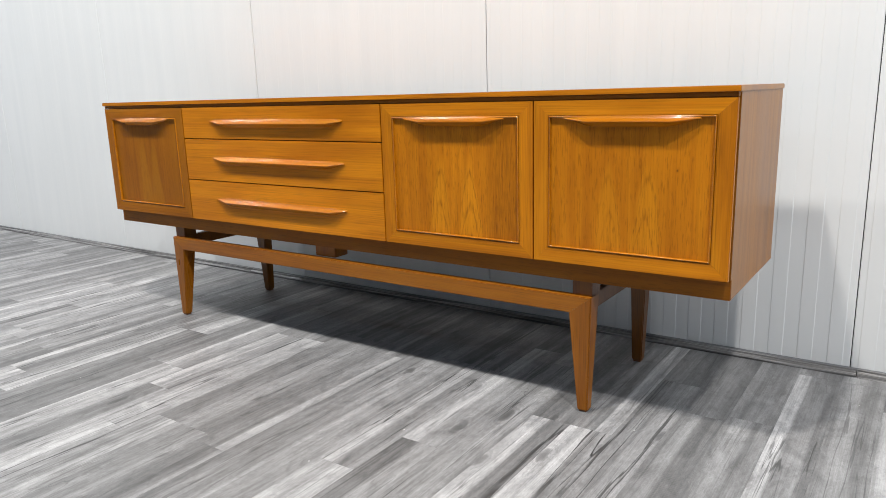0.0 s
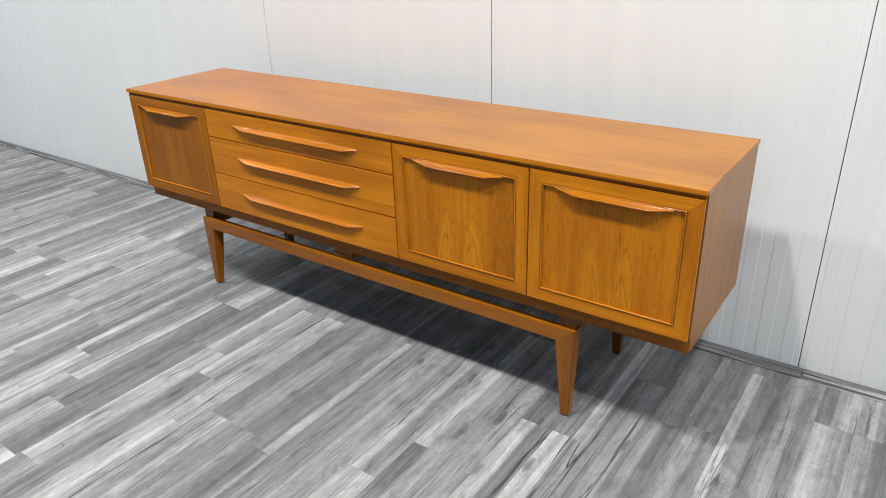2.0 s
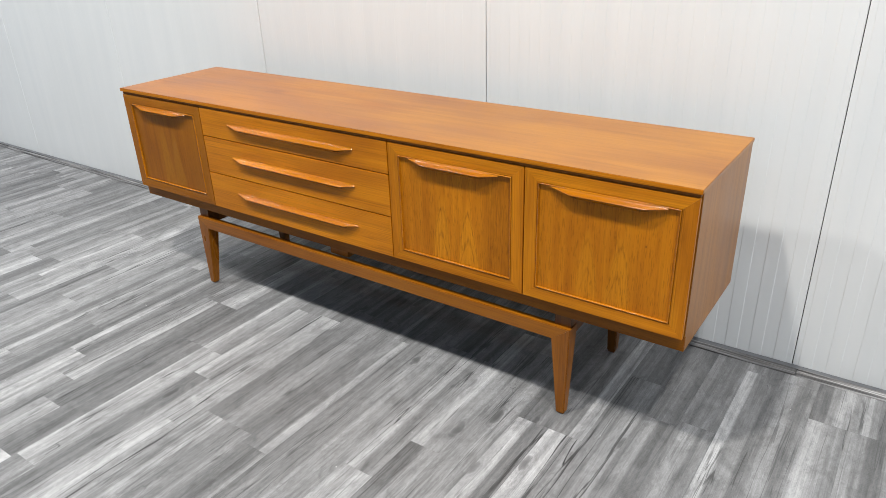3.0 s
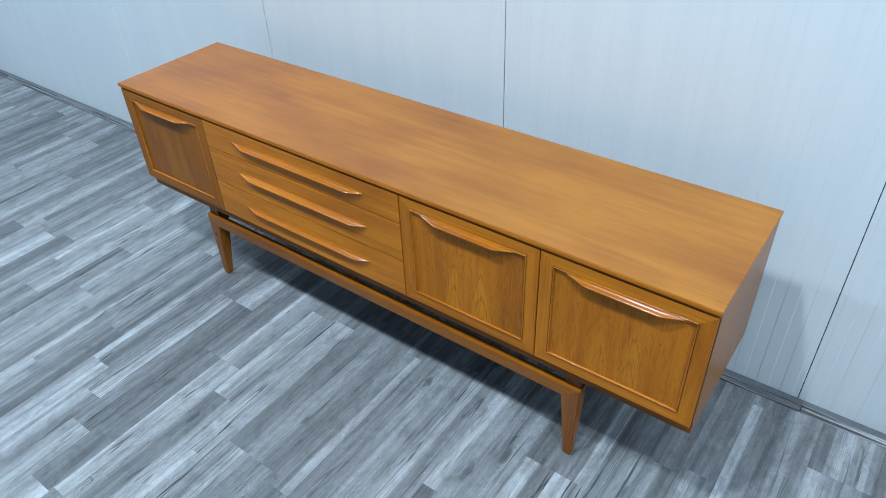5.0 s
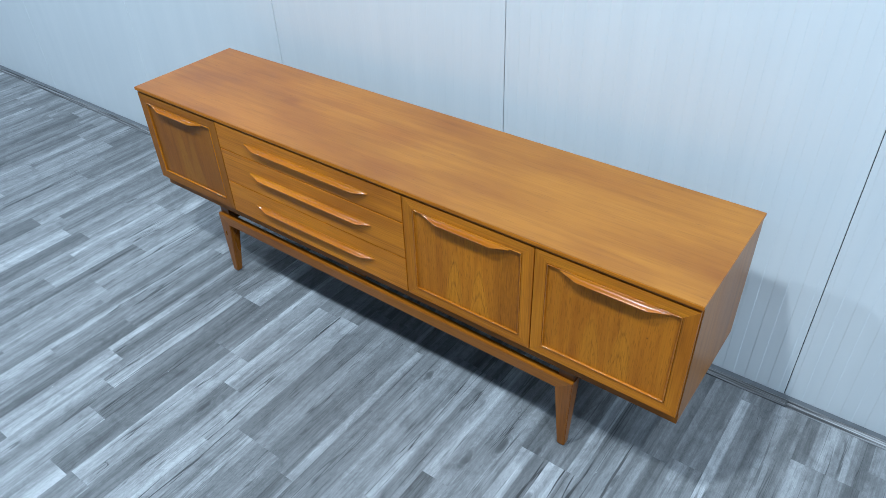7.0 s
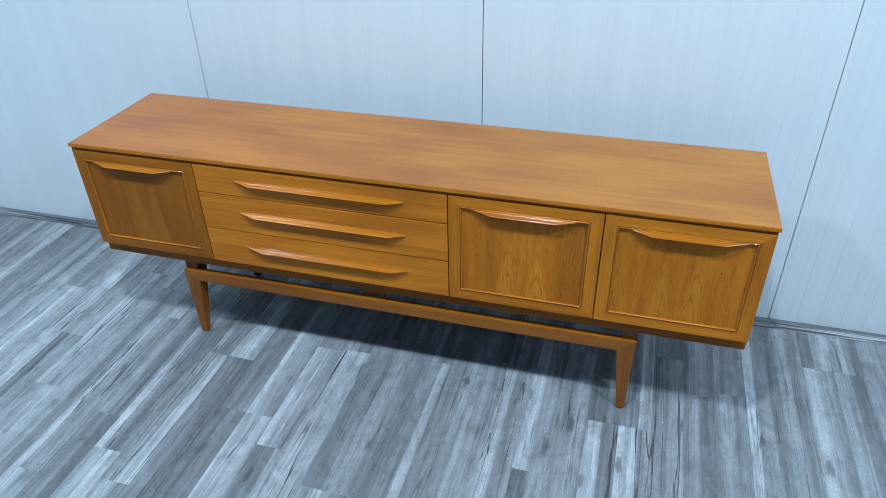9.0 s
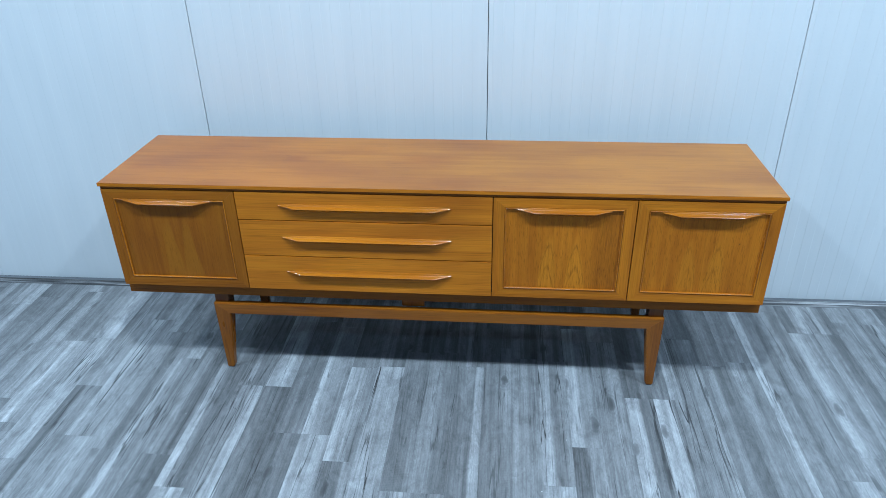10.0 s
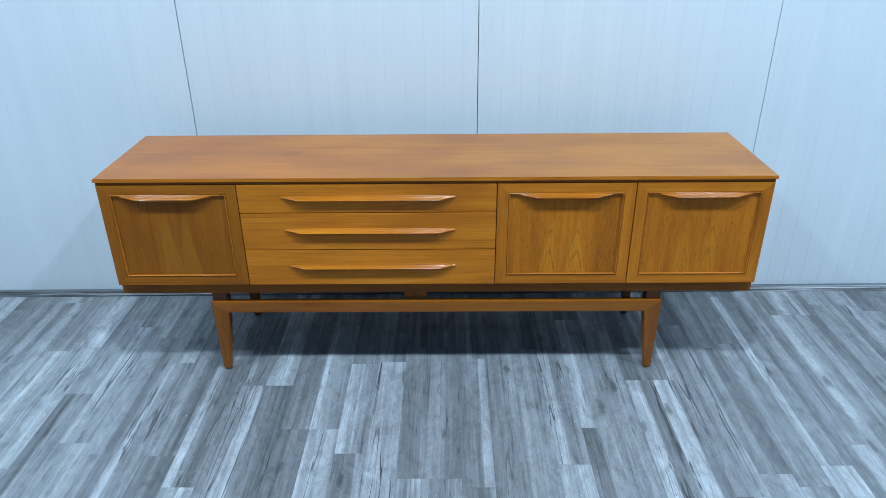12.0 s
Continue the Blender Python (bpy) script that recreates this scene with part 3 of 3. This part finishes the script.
# ---- the floor: grey laminate in narrow strips, each with its own edges ----
floor = part("floor", box(-9.1, 9.1, -9.2, 0.75, -0.10, -0.0042), SLAB)
tagged(floor, "grey weathered-oak laminate floor laid in narrow staggered strips", "floor", kind="structure")
STRIP_W, STRIP_0 = 0.0965, -0.0175
# tones of the print: bright, light, middle, grey, dark
TONE = {"b": 0.365, "l": 0.292, "m": 0.232, "g": 0.184, "d": 0.15}
# strip number: joints from the wall outwards, and for each piece the tones of its two bands,
# where they meet across it (tenths) and how cracked it is (tenths)
LAID = {
    -25: ([0.31, -0.30], "mg62 ml42 gm52"), -23: ([0.35, -0.24], "gd53 lm43 ml52"), -20: ([0.014, -0.60], "mg52 lm53 gm43"),
    -17: ([-0.232, -0.86], "gm54 lb42 ml53"), -16: ([0.487, -0.20], "lm52 ml43 gd53"),
    -15: ([0.138, -0.316], "gm42 bl53 lm44"), -14: ([0.161, -0.47], "lb43 lb57 gm52"), -13: ([-0.116, -0.78], "lm55 dm46 lm43"),
    -12: ([0.30, -0.36], "ml47 lm58 ml36"), -11: ([0.22, -0.41], "bm34 mg63 md62"), -10: ([0.06, -0.672], "ml55 bm37 lm53"),
    -9: ([0.25, -0.42], "ml44 mg54 gd63"), -8: ([0.04, -0.546], "gm56 bg37 lb53"), -7: ([-0.075, -0.644], "mg65 mb67 lm45"),
    -6: ([-0.075, -0.74], "lb55 gd57 ml44"), -5: ([0.33, -0.300, -0.93], "gd44 gm63 dg43 lb54"),
    -4: ([0.30, -0.300, -0.915], "mg53 bm28 bl57 gm43"), -3: ([0.05, -0.410], "dg54 bm54 dl75"), -2: ([0.061, -0.60], "mg56 lb69 bl58"),
    -1: ([0.154, -0.514], "gd53 gm74 ml54"), 0: ([0.160, -0.515], "dg43 mg57 gm64"), 1: ([0.08, -0.549], "mg54 gl75 dg62"),
    2: ([0.20, -0.80], "gd54 gm65 lm53"), 3: ([0.14, -0.70], "md52 mg63 ml53"), 4: ([0.13, -0.459], "mg65 bm49 lb53"), 5: ([0.34, -0.297], "dg44 bm45 dm54"),
    6: ([0.26, -0.72], "mg54 gm67 ml56"), 7: ([-0.052, -0.69], "dg43 bg57 ml46"), 8: ([-0.052, -0.66], "gb64 bm69 bl45"), 9: ([0.30, -0.587], "gd53 gm57 dl54"),
    10: ([0.142, -0.50], "dg43 mg52 ml57"), 11: ([0.17, -0.55], "gm42 mg63 lm36"), 12: ([0.513, -0.466], "mg53 bg36 lb52"), 13: ([0.513, -0.377], "lm42 mg64 ml43"),
    14: ([0.369, -0.28], "gl46 lm45 mg43"), 15: ([0.369, -0.32], "lg56 md53 lm43"), 16: ([0.447, -0.20], "ml53 gm56 gl44"),
}
rng = random.Random(7)


def strip_mesh():
    """A unit strip with its upper edges eased."""
    bm = bmesh.new()
    ring = lambda ix, iy, z: [bm.verts.new((sx * (0.5 - ix), sy * (0.5 - iy), z)) for sx, sy in ((-1, -1), (1, -1), (1, 1), (-1, 1))]
    a, b, c = ring(0, 0, -0.004), ring(0, 0, -0.00018), ring(0.002, 0.0004, 0.0)
    for p, q in ((a, b), (b, c)):
        for i in range(4):
            bm.faces.new((p[i], p[(i + 1) % 4], q[(i + 1) % 4], q[i]))
    bm.faces.new(c)
    me = bpy.data.meshes.new("floor_strip")
    bm.to_mesh(me)
    bm.free()
    me.materials.append(STRIP)
    return me


STRIP_MESH = strip_mesh()
rest_v, rest_f = [], []
END, STEP = 0.585, 0.00006


def lay(k, y1, y0, tone):
    """One piece of strip k from y1 (the wall's side) to y0."""
    x0 = STRIP_0 + k * STRIP_W
    if -38 <= k <= 22 and y1 > -1.15:
        ob = new("floor_strip", STRIP_MESH)
        ob.location = (x0 + STRIP_W / 2, (y0 + y1) / 2, 0)
        ob.scale = (STRIP_W - 2 * STEP, y1 - y0 - 2 * STEP, 1)
        shade = rng.uniform(0.95, 1.05)
        ob.color = (TONE[tone[0]] * shade, TONE[tone[1]] * shade, int(tone[3]) / 9, int(tone[2]) / 10)
        ob.parent = floor
        return
    i = len(rest_v)
    for z, g in ((-0.004, 0.0001), (0.0, 0.0003)):
        rest_v.extend([(x0 + g, y0 + g, z), (x0 + STRIP_W - g, y0 + g, z), (x0 + STRIP_W - g, y1 - g, z), (x0 + g, y1 - g, z)])
    rest_f.append((i + 4, i + 5, i + 6, i + 7))
    for s in range(4):
        rest_f.append((i + s, i + (s + 1) % 4, i + 4 + (s + 1) % 4, i + 4 + s))


PRINTS = "bm35 lm47 ml53 mg54 mg46 gm63 gd54 dg42 lg57 gm48 ml66 gm75".split()
for k in range(-93, 93):
    joints, tones = LAID.get(k, ([END - rng.uniform(0.08, 0.62)], ""))
    joints, tones = list(joints), tones.split() or [rng.choice(PRINTS), rng.choice(PRINTS)]
    while joints[-1] > -9.1:
        joints.append(joints[-1] - rng.choice((0.42, 0.62, 0.64, 0.66)))
        tones.append(rng.choice(PRINTS))
    start = END
    for y, tone in zip(joints, tones):
        lay(k, start, max(y, -9.19), tone)
        start = y
me = bpy.data.meshes.new("floor_strips_beyond")
me.from_pydata(rest_v, [], rest_f)
me.materials.append(STRIP_REST)
tagged(new("floor_strips_beyond", me), "more grey laminate strips of the same floor", kind="stuff").parent = floor


# ---- crumbs on the floor ----
def crumbs():
    bm = bmesh.new()
    spots = [(-0.818, -0.234), (0.364, -0.483), (-1.367, -0.099), (0.886, -0.006), (1.238, -0.273), (0.486, -0.110), (-0.423, -0.113), (-0.506, -0.491)]
    spots += [(rng.uniform(-2.2, 1.9), rng.uniform(-0.9, 0.4)) for _ in range(9)]
    for cx, cy in spots:
        r = rng.uniform(0.0008, 0.0018)
        made = bmesh.ops.create_icosphere(bm, subdivisions=1, radius=r)["verts"]
        for v in made:
            v.co = Vector((v.co.x * rng.uniform(0.7, 1.4), v.co.y * rng.uniform(0.7, 1.4), v.co.z * 0.5)) + Vector((cx, cy, r * 0.45))
    ob = part("floor_crumbs", bm, CRUMB)
    return tagged(ob, "tiny pale crumbs scattered over the grey floor", "debris", kind="stuff")


crumbs()
